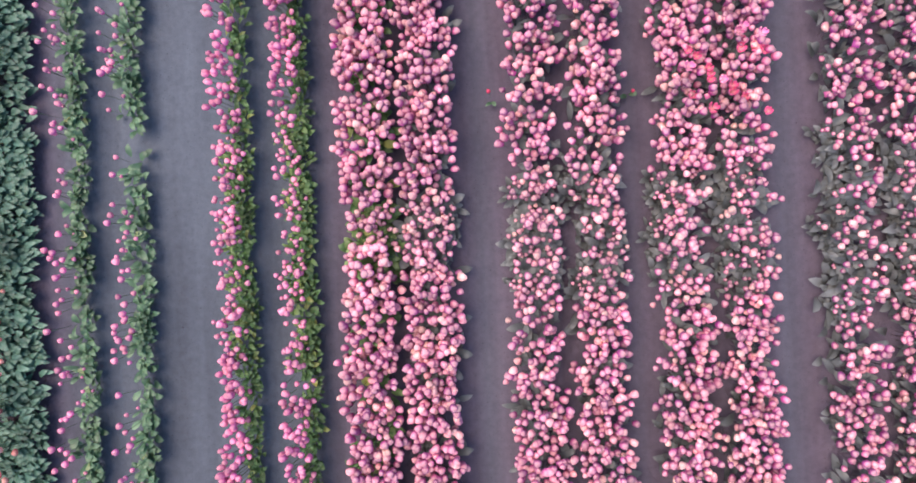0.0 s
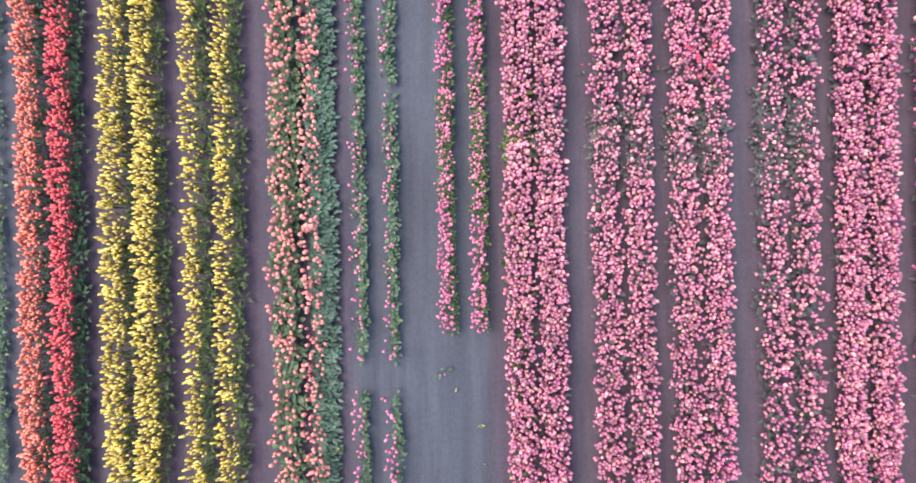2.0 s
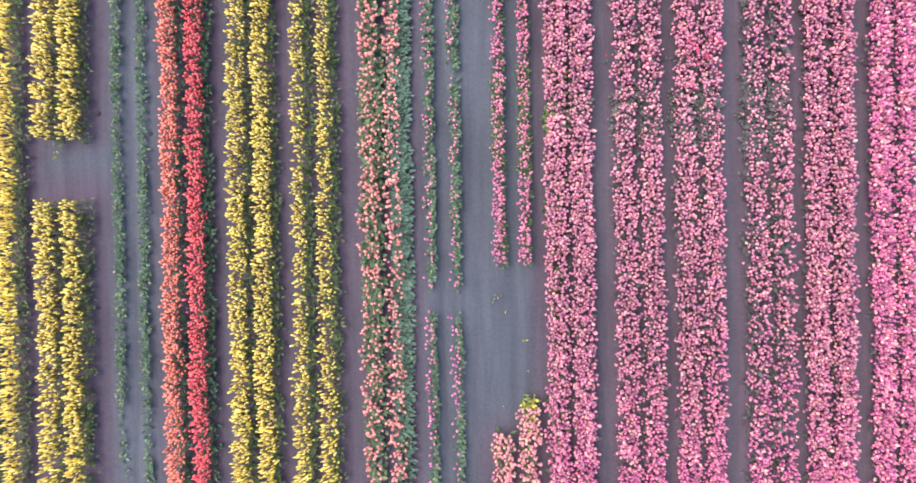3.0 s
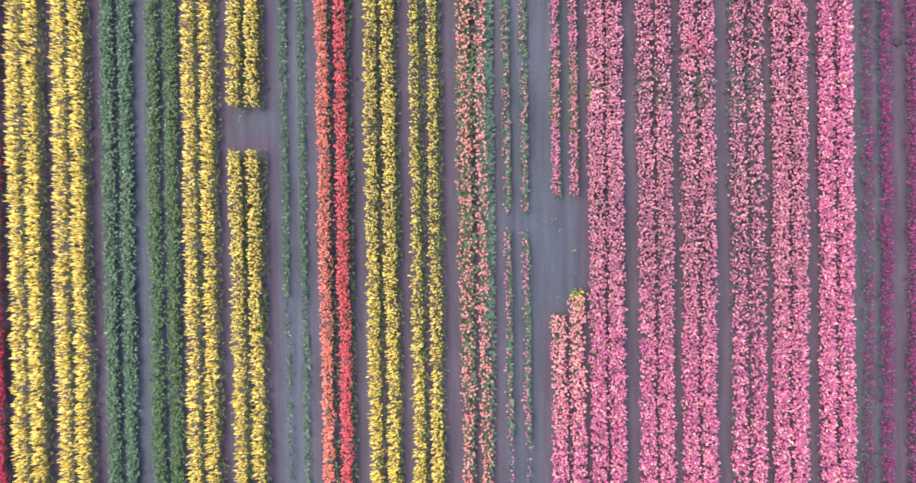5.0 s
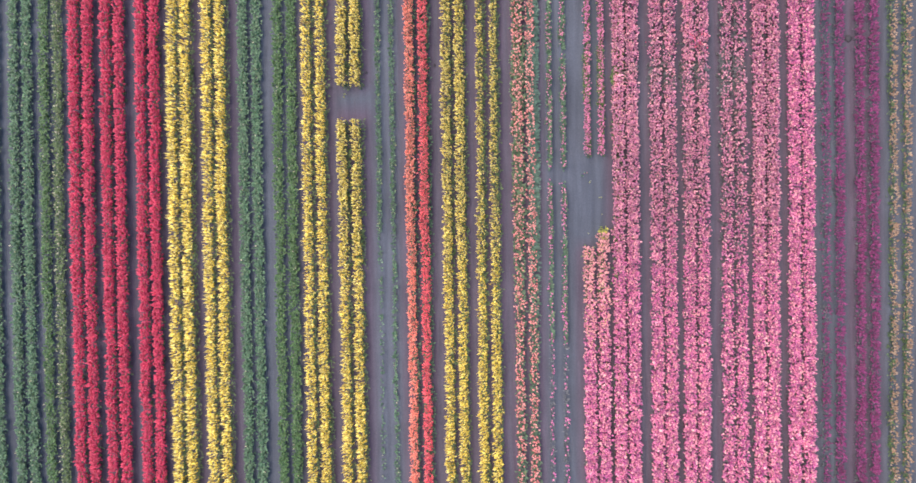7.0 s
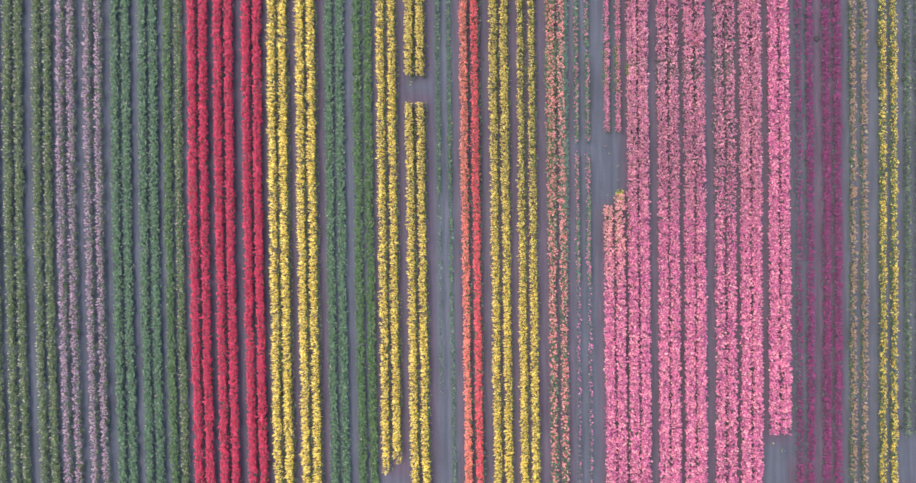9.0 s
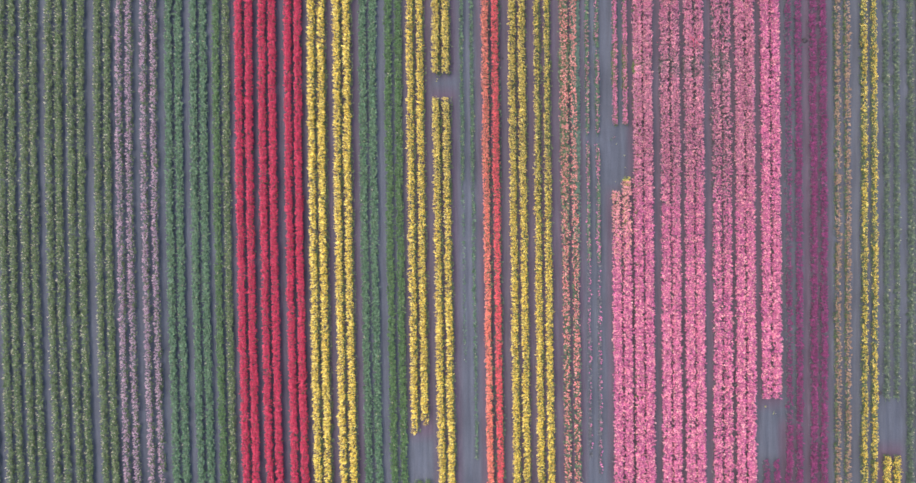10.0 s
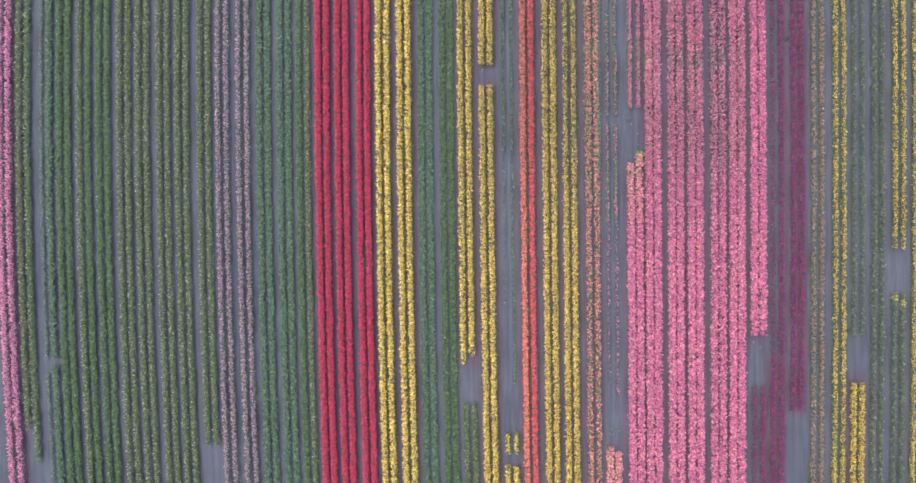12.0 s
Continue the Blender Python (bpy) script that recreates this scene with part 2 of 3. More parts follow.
def blade(fine):
    """A leaf along +x, length 1, width 1, folded along its middle and arching over."""
    if fine:
        co = [(0, 0, 0), (0.16, 0.27, 0.18), (0.15, 0, 0.13), (0.16, -0.27, 0.18), (0.42, 0.48, 0.42), (0.42, 0, 0.34), (0.42, -0.48, 0.42),
              (0.74, 0.38, 0.52), (0.75, 0, 0.46), (0.74, -0.38, 0.52), (0.92, 0.17, 0.46), (0.93, -0.15, 0.46), (1, 0, 0.40)]
        tris = [(0, 2, 1), (0, 3, 2)]
        for p in (1, 4):
            tris += [(p, p + 1, p + 4), (p, p + 4, p + 3), (p + 1, p + 2, p + 5), (p + 1, p + 5, p + 4)]
        tris += [(7, 8, 10), (8, 9, 11), (8, 11, 10), (10, 11, 12)]
        along = [0, 0.3, 0.3, 0.3, 0.6, 0.6, 0.6, 0.8, 0.8, 0.8, 0.95, 0.95, 1]
    elif fine is None:
        co = [(0, 0, 0), (0.5, 0.46, 0.48), (0.5, -0.46, 0.48), (1, 0, 0.40)]
        tris = [(0, 2, 1), (1, 2, 3)]
        along = [0, 0.6, 0.6, 1]
    else:
        co = [(0, 0, 0), (0.5, 0.5, 0.50), (0.5, 0, 0.40), (0.5, -0.5, 0.50), (1, 0, 0.42)]
        tris = [(0, 2, 1), (0, 3, 2), (1, 2, 4), (2, 3, 4)]
        along = [0, 0.6, 0.6, 0.6, 1]
    return np.array(co, float), np.array(tris), np.array(along, float)


def stalk(fine=True):
    if not fine:
        return np.array([(0, 0, 0), (1, 0.3, 1), (-1, -0.3, 1.0)]), np.array([(0, 1, 2)]), np.full(3, 0.6)
    a = np.arange(3) * 2 * np.pi / 3
    ring = np.c_[np.cos(a), np.sin(a)]
    co = np.vstack([[[0, 0, 0]], np.c_[ring, np.ones(3)]])
    return co, np.array([(0, 2, 1), (0, 3, 2), (0, 1, 3)]), np.full(4, 0.6)


def spread(shape, place):
    """Many copies of a small shape: place turns its points into an array of (count, points, 3)."""
    co, tris, along = shape
    pts = place(co)
    n, k = pts.shape[:2]
    return pts.reshape(-1, 3), (tris[None] + (np.arange(n) * k)[:, None, None]).reshape(-1, 3), np.tile(along, n)


def joined(name, pieces, mats):
    cos, trs, als, mis, start = [], [], [], [], 0
    for (co, tris, along), index in pieces:
        cos.append(co), trs.append(tris + start), als.append(along), mis.append(np.full(len(tris), index))
        start += len(co)
    return mesh_of(name, np.vstack(cos), np.vstack(trs), np.concatenate(als), np.concatenate(mis), mats)


def turned(co, yaw, sx, sy, sz):
    """Copies of co scaled and turned about z, one for each entry."""
    x, y, z = co[None, :, 0] * sx[:, None], co[None, :, 1] * sy[:, None], co[None, :, 2] * sz[:, None]
    c, s = np.cos(yaw)[:, None], np.sin(yaw)[:, None]
    return np.stack([x * c - y * s, x * s + y * c, z], -1)


def leaf_cloud(rng, base, size, tall, fine, wide=0.45, fan=9.0):
    """Leaves that point east within the given fan, in radians."""
    n = len(base)
    yaw = rng.normal(0, fan, n)
    length, width = size * rng.uniform(0.7, 1.25, n), size * wide * rng.uniform(0.75, 1.25, n)
    rise = tall * rng.uniform(0.22, 0.55, n)

    def place(co):
        return turned(co, yaw, length, width, rise / 0.45) + base[:, None, :]
    return spread(blade(fine), place)


def head_cloud(rng, top, radius, tall, tilt, shape, side):
    n = len(top)
    yaw, r = rng.uniform(0, 6.28, n), radius * rng.uniform(0.78, 1.18, n)
    lean = rng.normal(0, 0.16, (n, 2)) + np.array([tilt, 0.0])
    lean[:, 0] += 0.42 * side

    def place(co):
        p = turned(co, yaw, r, r, r * tall * rng.uniform(0.85, 1.15, n))
        p[:, :, 0] += p[:, :, 2] * lean[:, :1]
        p[:, :, 1] += p[:, :, 2] * lean[:, 1:]
        return p + top[:, None, :]
    return spread(shape, place)


def stalk_cloud(foot, top, fine=True):
    def place(co):
        w = co[None, :, 2:3]
        mid = foot[:, None, :] * (1 - w) + top[:, None, :] * w
        return mid + np.concatenate([co[None, :, :2] * 0.0045, np.zeros((1, len(co), 1))], -1)
    return spread(stalk(fine), place)


# ---- how the rows look ----
class Style:
    def __init__(self, petal, heads, half, high, radius, tall, leaf, leaves, leaf_half, leaf_size, leaf_high, clump=0.3, lean=0.0, tilt=-0.05):
        self.petal, self.heads, self.half, self.high, self.radius = petal, heads, half, high, radius
        self.leaf, self.leaves, self.leaf_half, self.leaf_size, self.leaf_high = leaf, leaves, leaf_half, leaf_size, leaf_high
        self.clump, self.lean, self.tall, self.tilt = clump, lean, tall, tilt


STYLES = {
    "pink": Style("pink", 186, 0.272, 0.44, 0.040, 2.0, "grey", 34, 0.26, 0.20, 0.24, 0.20),
    "pink_open": Style("pink", 130, 0.270, 0.44, 0.039, 2.0, "grey", 40, 0.26, 0.19, 0.24, 0.24),
    "pink_loose": Style("pink", 80, 0.262, 0.44, 0.039, 2.0, "grey", 54, 0.27, 0.19, 0.24, 0.36),
    "pink_warm": Style("pink", 186, 0.272, 0.44, 0.040, 2.0, "fresh", 40, 0.26, 0.17, 0.27, 0.20),
    "rose": Style("rose", 64, 0.14, 0.44, 0.034, 2.2, "fresh", 108, 0.12, 0.104, 0.22, 0.4, -0.045, -0.15),
    "rose_sparse": Style("rose", 16, 0.11, 0.44, 0.0335, 2.2, "dull", 66, 0.088, 0.125, 0.20, 0.7, -0.04, -0.15),
    "rose_wisp": Style("rose", 6, 0.09, 0.40, 0.036, 2.2, "grey", 30, 0.06, 0.14, 0.16, 0.8),
    "blush": Style("blush", 124, 0.27, 0.43, 0.041, 2.0, "fresh", 34, 0.22, 0.19, 0.24, 0.12),
    "lime": Style("yellow", 16, 0.20, 0.36, 0.034, 2.4, "lime", 130, 0.20, 0.15, 0.34, 0.1),
    "salmon": Style("salmon", 50, 0.235, 0.46, 0.041, 2.1, "mixed", 122, 0.29, 0.17, 0.27, 0.45, -0.05, -0.1),
    "salmon_leafy": Style("salmon", 44, 0.20, 0.47, 0.041, 2.1, "sea", 230, 0.31, 0.17, 0.20, 0.3, -0.10, -0.1),
    "salmon_thin": Style("salmon", 38, 0.20, 0.44, 0.037, 2.1, "dull", 66, 0.23, 0.16, 0.25, 0.4, -0.05, -0.1),
    "yellow": Style("yellow", 126, 0.20, 0.53, 0.0268, 3.4, "olive", 66, 0.23, 0.15, 0.28, 0.34, -0.08, -0.68),
    "yellow_loose": Style("yellow", 66, 0.15, 0.53, 0.0268, 3.4, "olive", 74, 0.21, 0.15, 0.28, 0.5, -0.08, -0.66),
    "coral": Style("coral", 150, 0.195, 0.47, 0.0315, 2.6, "blue", 56, 0.23, 0.15, 0.25, 0.1, -0.06, -0.25),
    "scarlet": Style("scarlet", 150, 0.195, 0.47, 0.0315, 2.6, "blue", 84, 0.27, 0.15, 0.25, 0.1, -0.06, -0.25),
    "crimson": Style("crimson", 140, 0.215, 0.42, 0.038, 2.3, "green", 20, 0.18, 0.16, 0.20, 0.05, 0.0, -0.1),
    "lilac": Style("lilac", 50, 0.165, 0.42, 0.039, 2.3, "olive", 40, 0.16, 0.17, 0.24, 0.3),
    "magenta": Style("magenta", 96, 0.20, 0.38, 0.038, 2.3, "grey", 22, 0.16, 0.16, 0.20, 0.25),
    "magenta_wisp": Style("magenta", 44, 0.20, 0.36, 0.038, 2.3, "grey", 20, 0.14, 0.15, 0.18, 0.4),
    "apricot": Style("apricot", 40, 0.16, 0.40, 0.038, 2.3, "olive", 34, 0.14, 0.16, 0.22, 0.35),
    "mauve": Style("mauve", 84, 0.21, 0.42, 0.041, 2.2, "grey", 26, 0.2, 0.18, 0.22, 0.15),
    "olive": Style("cream", 3.0, 0.15, 0.40, 0.032, 2.4, "sage", 100, 0.22, 0.16, 0.32, 0.15),
    "green": Style("cream", 0.8, 0.15, 0.40, 0.032, 2.4, "green", 145, 0.225, 0.155, 0.34, 0.15),
    "blue_green": Style("cream", 0.8, 0.15, 0.40, 0.032, 2.4, "blue", 140, 0.225, 0.155, 0.32, 0.15),
    "fleck": Style("cream", 12, 0.16, 0.42, 0.034, 2.4, "olive", 130, 0.215, 0.155, 0.32, 0.2),
    "grey_green": Style("cream", 2.0, 0.14, 0.36, 0.032, 2.4, "sage", 76, 0.19, 0.16, 0.27, 0.3),
    "thin_green": Style("cream", 1.0, 0.06, 0.26, 0.028, 2.4, "dull", 64, 0.095, 0.115, 0.20, 0.35),
    "thin_wisp": Style("cream", 1.0, 0.06, 0.26, 0.028, 2.4, "blue", 36, 0.07, 0.13, 0.18, 0.6),
    "wisp": Style("cream", 0.5, 0.05, 0.22, 0.026, 2.4, "blue", 14, 0.05, 0.13, 0.13, 0.9),
}
LEAF_WIDE = {"sea": 0.42, "sage": 0.45, "grey": 0.46, "dull": 0.55, "blue": 0.52, "mixed": 0.55, "fresh": 0.50, "lime": 0.40, "green": 0.45, "olive": 0.42}
FAR_SIZE = {"pink": 1.30, "crimson": 1.32, "yellow": 1.27}
LOW = {"pink": 0.36, "yellow": 0.16, "blush": 0.2, "crimson": 0.15}
FAN = {"salmon_leafy": 0.5, "rose": 1.2, "rose_sparse": 1.2, "pink_open": 1.5, "pink_loose": 9.0, "pink": 1.6, "pink_warm": 1.6}
DETAIL_X, DETAIL_Y = (-6.2, 5.2), (-3.6, 3.0)


def row_points(rng, style, per_m, half, y0, y1, clump, fade=None, thin=0.3):
    """Places along a row: y, and how far to the side, with denser and thinner stretches, ragged over thin metres at its ends."""
    n = max(3, int(per_m * (y1 - y0) * (1 + 0.7 * clump)))
    y = rng.uniform(y0, y1, n)
    thick = 0.5 + 0.5 * drift(rng, y, 0.7)
    keep = rng.uniform(0, 1, n) < np.clip(1 - clump + clump * 1.2 * thick, 0.04, 1)
    y = y[keep]
    if fade:
        y = y[rng.uniform(0, 1, len(y)) < np.clip((y - fade[0]) / (fade[1] - fade[0]), 0, 1)]
    ends = np.minimum(np.where(y0 > SOUTH, y - y0, 99.0) / thin, np.where(y1 < NORTH, y1 - y, 99.0) / 0.3)
    if not fade:
        y = y[rng.uniform(0, 1, len(y)) < np.clip(0.25 + ends, 0, 1)]
    side = np.clip(rng.uniform(-0.92, 0.92, len(y)) + rng.normal(0, 0.11, len(y)), -1.25, 1.25) * half
    return y, side


def gathered(rng, y, side, per_m, half, pull):
    """Draws places towards the plants that they grow from, so that heads stand in loose clumps; and how tall each plant has grown."""
    if len(y) < 8:
        return y, side, np.ones(len(y))
    n = max(2, int((y.max() - y.min()) * per_m))
    py, ps = np.sort(rng.uniform(y.min(), y.max(), n)), rng.uniform(-0.9, 0.9, n) * half
    i = np.clip(np.searchsorted(py, y) - rng.integers(0, 2, len(y)), 0, n - 1)
    return y + pull * (py[i] - y), (side + pull * 0.6 * (ps[i] - side)) * (1 + 0.42 * pull), rng.uniform(0.84, 1.10, n)[i]


def petalled(rng, opening):
    """A tulip head of six petals that share a base, radius 1 and height 1; opening spreads the tips."""
    co, along, tris = [(0.0, 0.0, 0.0)], [0.0], []
    for k in range(6):
        inner, a0, first = k % 2, k * np.pi / 3 + rng.normal(0, 0.06), len(co)
        for v, rad, w in ((0.38, 0.98, 0.62), (0.72, 0.90, 0.58), (0.93, 0.52, 0.50), (1.0, 0.10, 0.30)):
            rr = (rad + opening * v * v * v) * (0.88 if inner else 1.0)
            w2 = w / (1 + opening * v)
            drop = 1.0 - 0.25 * min(opening, 1.2) * v
            for side in (-1, 0, 1):
                pull = 1.0 if side == 0 else 0.95
                co.append((rr * pull * np.cos(a0 + side * w2), rr * pull * np.sin(a0 + side * w2), v * drop * (1 if side == 0 else 0.97)))
                along.append(v)
        tris += [(0, first + 1, first), (0, first + 2, first + 1)]
        for i in range(3):
            for side in range(2):
                p = first + i * 3 + side
                tris += [(p, p + 1, p + 4), (p, p + 4, p + 3)]
    if opening < 0.4:
        first = len(co)
        for k in range(6):
            co.append((0.62 * np.cos(k * np.pi / 3), 0.62 * np.sin(k * np.pi / 3), 0.83))
            along.append(0.9)
            tris.append((first + 6, first + k, first + (k + 1) % 6))
        co.append((0.0, 0.0, 0.93))
        along.append(0.95)
        tris.append((0, first + 1, first))
    return np.array(co), np.array(tris), np.array(along)


def one_head(rng, style, opening):
    """One head at the origin's stem top, and how far that top leans."""
    r = style.radius * rng.uniform(0.9, 1.12)
    high, (lx, ly) = style.high * rng.uniform(0.92, 1.08), rng.normal(0, 0.03, 2)
    co, tris, along = petalled(rng, opening)
    co = co * np.array([r, r, r * style.tall * rng.uniform(0.9, 1.1)]) + np.array([lx, ly, high])
    return (co, tris, along), (lx, ly, high)


def single_tulips(kind, style, petal, opening=(0.0, 0.14), count=6):
    """A few single tulips: stem and leaves in one mesh, the head in another."""
    made = []
    rng = np.random.default_rng(sum(map(ord, kind)))
    for _ in range(count):
        head, (lx, ly, high) = one_head(rng, style, rng.uniform(*opening))
        green = [(stalk_cloud(np.zeros((1, 3)), np.array([[lx, ly, high + 0.004]])), 0),
                 (leaf_cloud(rng, np.array([[0, 0, 0.03], [0, 0, 0.09]]), style.leaf_size, style.leaf_high, True, LEAF_WIDE[style.leaf]), 0)]
        made.append((joined("tulip", green, [LEAF_MAT[style.leaf]]), joined("bloom", [(head, 0)], [petal])))
    return made


SINGLES = {}


def tulip_row(rng, parent, x, off, kind, y0, y1, fade=None, thin=0.3):
    """One planted row, thinning out from fade[1] to none at fade[0]: the foliage, its heads joined, and single tulips where the eye starts near them."""
    st = STYLES[kind]
    def centre(y):
        w = np.random.default_rng(int(abs(x * 100)) + (7 if off > 0 else 3))
        return x + off + bend(x, y) + drift(w, y, 0.015)
    ly, ls = row_points(rng, st, st.leaves, st.leaf_half, y0, y1, st.clump * 0.6, fade, thin)
    base = np.c_[centre(ly) + ls * 0.8, ly, st.leaf_high * rng.uniform(0.08, 0.62, len(ly)) * (1 - 0.35 * np.minimum(1, (ls / st.leaf_half) ** 2))]
    near = (x > DETAIL_X[0]) & (x < DETAIL_X[1]) & (ly > DETAIL_Y[0]) & (ly < DETAIL_Y[1])
    pieces = []
    distant = ~near & ((x < -14.0) | (x > 7.5) | (ly < -9.0) | (ly > 4.0))
    for part_of, fine in ((base[near], True), (base[~near & ~distant], False), (base[distant], None)):
        if len(part_of):
            pieces.append((leaf_cloud(rng, part_of, st.leaf_size, st.leaf_high, fine, LEAF_WIDE[st.leaf], FAN.get(kind, 9.0)), 0))
    hy, hs = row_points(rng, st, st.heads, st.half, y0, y1, st.clump, fade, thin)
    stray_y = hy + rng.normal(0, 1.3, len(hy))
    far = (x < -13.4) | (x > 6.0) | (stray_y < -7.5) | (stray_y > 4.4)
    keep = ~far | (rng.uniform(0, 1, len(hy)) < (1.0 if st.petal in ("pink", "crimson") else 0.88))
    hy, hs = hy[keep], hs[keep]
    hy, hs, grown = gathered(rng, hy, hs, 9.0, st.half, 0.26)
    low = rng.uniform(0, 1, len(hy)) < LOW.get(st.petal, 0.12)
    hs = np.where(low, hs * 1.04, hs)
    hx = centre(hy)
    foot = np.c_[hx + hs * 0.75, hy, np.full(len(hy), 0.02)]
    top = np.c_[hx + hs + st.lean, hy + rng.normal(0, 0.02, len(hy)), st.high * grown * np.where(low, rng.uniform(0.50, 0.72, len(hy)), 1.08 - 0.34 * rng.uniform(0, 1, len(hy)) ** 1.4 - 0.14 * np.minimum(1, (hs / st.half) ** 2))]
    close = np.zeros(len(hy), bool)
    if st.petal in PETAL_OWN and DETAIL_X[0] < x < DETAIL_X[1]:
        close[np.argsort(np.abs(hy))[:150]] = True
        close &= np.abs(hy) < 2.75
    rest = ~close
    if rest.any():
        faint = far[keep]
        for m, fine in ((rest & ~faint, True), (rest & faint, False)):
            if m.any():
                pieces.append((stalk_cloud(foot[m], top[m], fine), 0))
    foliage = new("foliage", joined("foliage", pieces, [LEAF_MAT[st.leaf]]))
    foliage.parent = parent
    tagged(foliage, kind="stuff")
    if rest.any():
        mid = rest & ~far[keep]
        fine = mid & (x > DETAIL_X[0]) & (x < DETAIL_X[1]) & (np.abs(hy) < 2.9)
        coarse = FAR_SIZE.get(st.petal, 1.2)
        away = np.clip(np.maximum(np.maximum(-7.5 - hy, hy - 3.6) / 9.0, max(-13.4 - x, x - 6.0) / 6.0), 0, 1)
        big_far = 1.08 + (coarse - 1.08) * away
        big_mid = 0.99 + 0.15 * np.clip(np.maximum(np.abs(hy) / 7.0, abs(x + 3.0) / 10.0), 0, 1)
        ones = np.ones(len(hy))
        heads = [(head_cloud(rng, top[m], st.radius * big[m], st.tall, st.tilt, shape, hs[m] / st.half), 0)
                 for m, shape, big in ((fine, petalled(rng, 0.07), ones), (mid & ~fine, cup(4), big_mid), (rest & ~mid, bud(4), big_far)) if m.any()]
        bloom = new("bloom_mass", joined("bloom_mass", heads, [PETAL_MAT[st.petal]]))
        bloom.parent = parent
        tagged(bloom, kind="stuff")
    if close.any():
        if kind not in SINGLES:
            SINGLES[kind] = single_tulips(kind, st, PETAL_OWN[st.petal])
        for tx, ty, tz in top[close]:
            green, flower = SINGLES[kind][int(rng.integers(6))]
            s = tz / st.high
            one = new("tulip", green)
            one.matrix_basis = Matrix.Translation((tx, ty, 0.0)) @ Matrix.Rotation(rng.uniform(0, 6.28), 4, "Z") @ Matrix.Diagonal((s, s, s, 1))
            one.parent = parent
            new("bloom", flower).parent = one


def bed(x, left, right, label, y0=SOUTH, y1=NORTH, y0_right=None, y1_right=None, fade=None, thin=0.3):
    """A bed of two rows at x, from y0 in the south to y1 in the north."""
    rng = np.random.default_rng(int(abs(x) * 1000 + abs(y0) * 10))
    BED_X.append(x)
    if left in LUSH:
        BOUNCE_SPANS.append((x, y0, y1))
    wide = WIDE_OFF if left in WIDE else ROW_OFF
    thing = tagged(new("tulip_bed"), label, "flower bed", "tulip beds")
    tulip_row(rng, thing, x, -wide, left, y0, y1, fade, thin)
    tulip_row(rng, thing, x, wide, right, y0 if y0_right is None else y0_right, y1 if y1_right is None else y1_right, fade, thin)
    return thing


# ---- the beds, from west to east ----
PINK = "dense double row of pink tulips in full bloom on bare soil"
YELLOW = "double row of bright yellow tulips in bloom with green leaves"
GREEN = "double row of green tulip foliage not yet in bloom"
FLECK = "double row of green tulips with pale buds just opening"
bed(-48.74, "mauve", "mauve", "double row of dusky pink tulips at the field's edge")
bed(-47.42, "fleck", "fleck", FLECK, y0=-26.92, y0_right=-29.48, thin=1.2)
bed(-45.83, "thin_green", "blue_green", "thin patchy double row of pale green tulip shoots", y0=-21.76)
bed(-45.83, "thin_green", "blue_green", "double row of grey-green tulip foliage south of a bare patch", y1=-22.75, y1_right=-22.16)
bed(-44.46, "green", "green", GREEN)
bed(-42.96, "fleck", "green", FLECK)
bed(-41.54, "green", "green", GREEN)
bed(-40.00, "fleck", "fleck", FLECK)
bed(-38.62, "fleck", "fleck", FLECK)
bed(-37.08, "fleck", "fleck", FLECK)
bed(-35.70, "fleck", "fleck", FLECK)
bed(-34.07, "fleck", "fleck", "double row of green budding tulips ending at bare soil", y0=-28.33, thin=0.9)
bed(-32.68, "lilac", "lilac", "double row of pale lilac tulips in bloom")
bed(-31.16, "lilac", "lilac", "double row of pale lilac tulips in bloom")
bed(-29.67, "blue_green", "blue_green", GREEN)
bed(-28.14, "blue_green", "blue_green", GREEN)
bed(-26.73, "green", "fleck", GREEN)
bed(-25.27, "crimson", "crimson", "dense double row of crimson red tulips in bloom")
bed(-23.83, "crimson", "crimson", "dense double row of crimson red tulips in bloom")
bed(-22.26, "crimson", "crimson", "dense double row of crimson red tulips in bloom")
bed(-20.70, "yellow", "yellow", YELLOW)
bed(-19.13, "yellow", "yellow", YELLOW)
bed(-17.69, "blue_green", "blue_green", "double row of dark green tulip foliage, thinly grown")
bed(-16.11, "green", "green", GREEN)
bed(-14.65, "yellow", "yellow", "double row of yellow tulips ending at a bare patch", y0=-22.49, y0_right=-21.99, thin=1.6)
bed(-14.65, "fleck", "fleck", "double row of dull green-yellow budding tulips south of a bare patch", y1=-25.30)
bed(-13.05, "yellow", "yellow", "double row of yellow tulips ending at a bare gap", y0=-0.37)
bed(-13.05, "yellow", "yellow", "double row of yellow tulips south of a bare gap", y1=-1.75)
bed(-11.58, "thin_green", "thin_green", "narrow double row of stunted blue-green tulip shoots", y0=-7.08)
bed(-11.58, "wisp", "thin_wisp", "sparse double row of stunted green shoots on bare soil", y0=-18.18, y1=-7.08, y0_right=-24.20)
bed(-11.46, "yellow_loose", "yellow_loose", "short patch of loose yellow tulips on bare soil", y0=-29.21, y1=-27.52)
bed(-11.46, "yellow", "yellow", "double row of yellow tulips beginning at bare soil", y1=-29.92)
bed(-10.07, "coral", "scarlet", "double row of tulips, one coral orange, one scarlet red")
bed(-8.39, "yellow", "yellow", YELLOW)
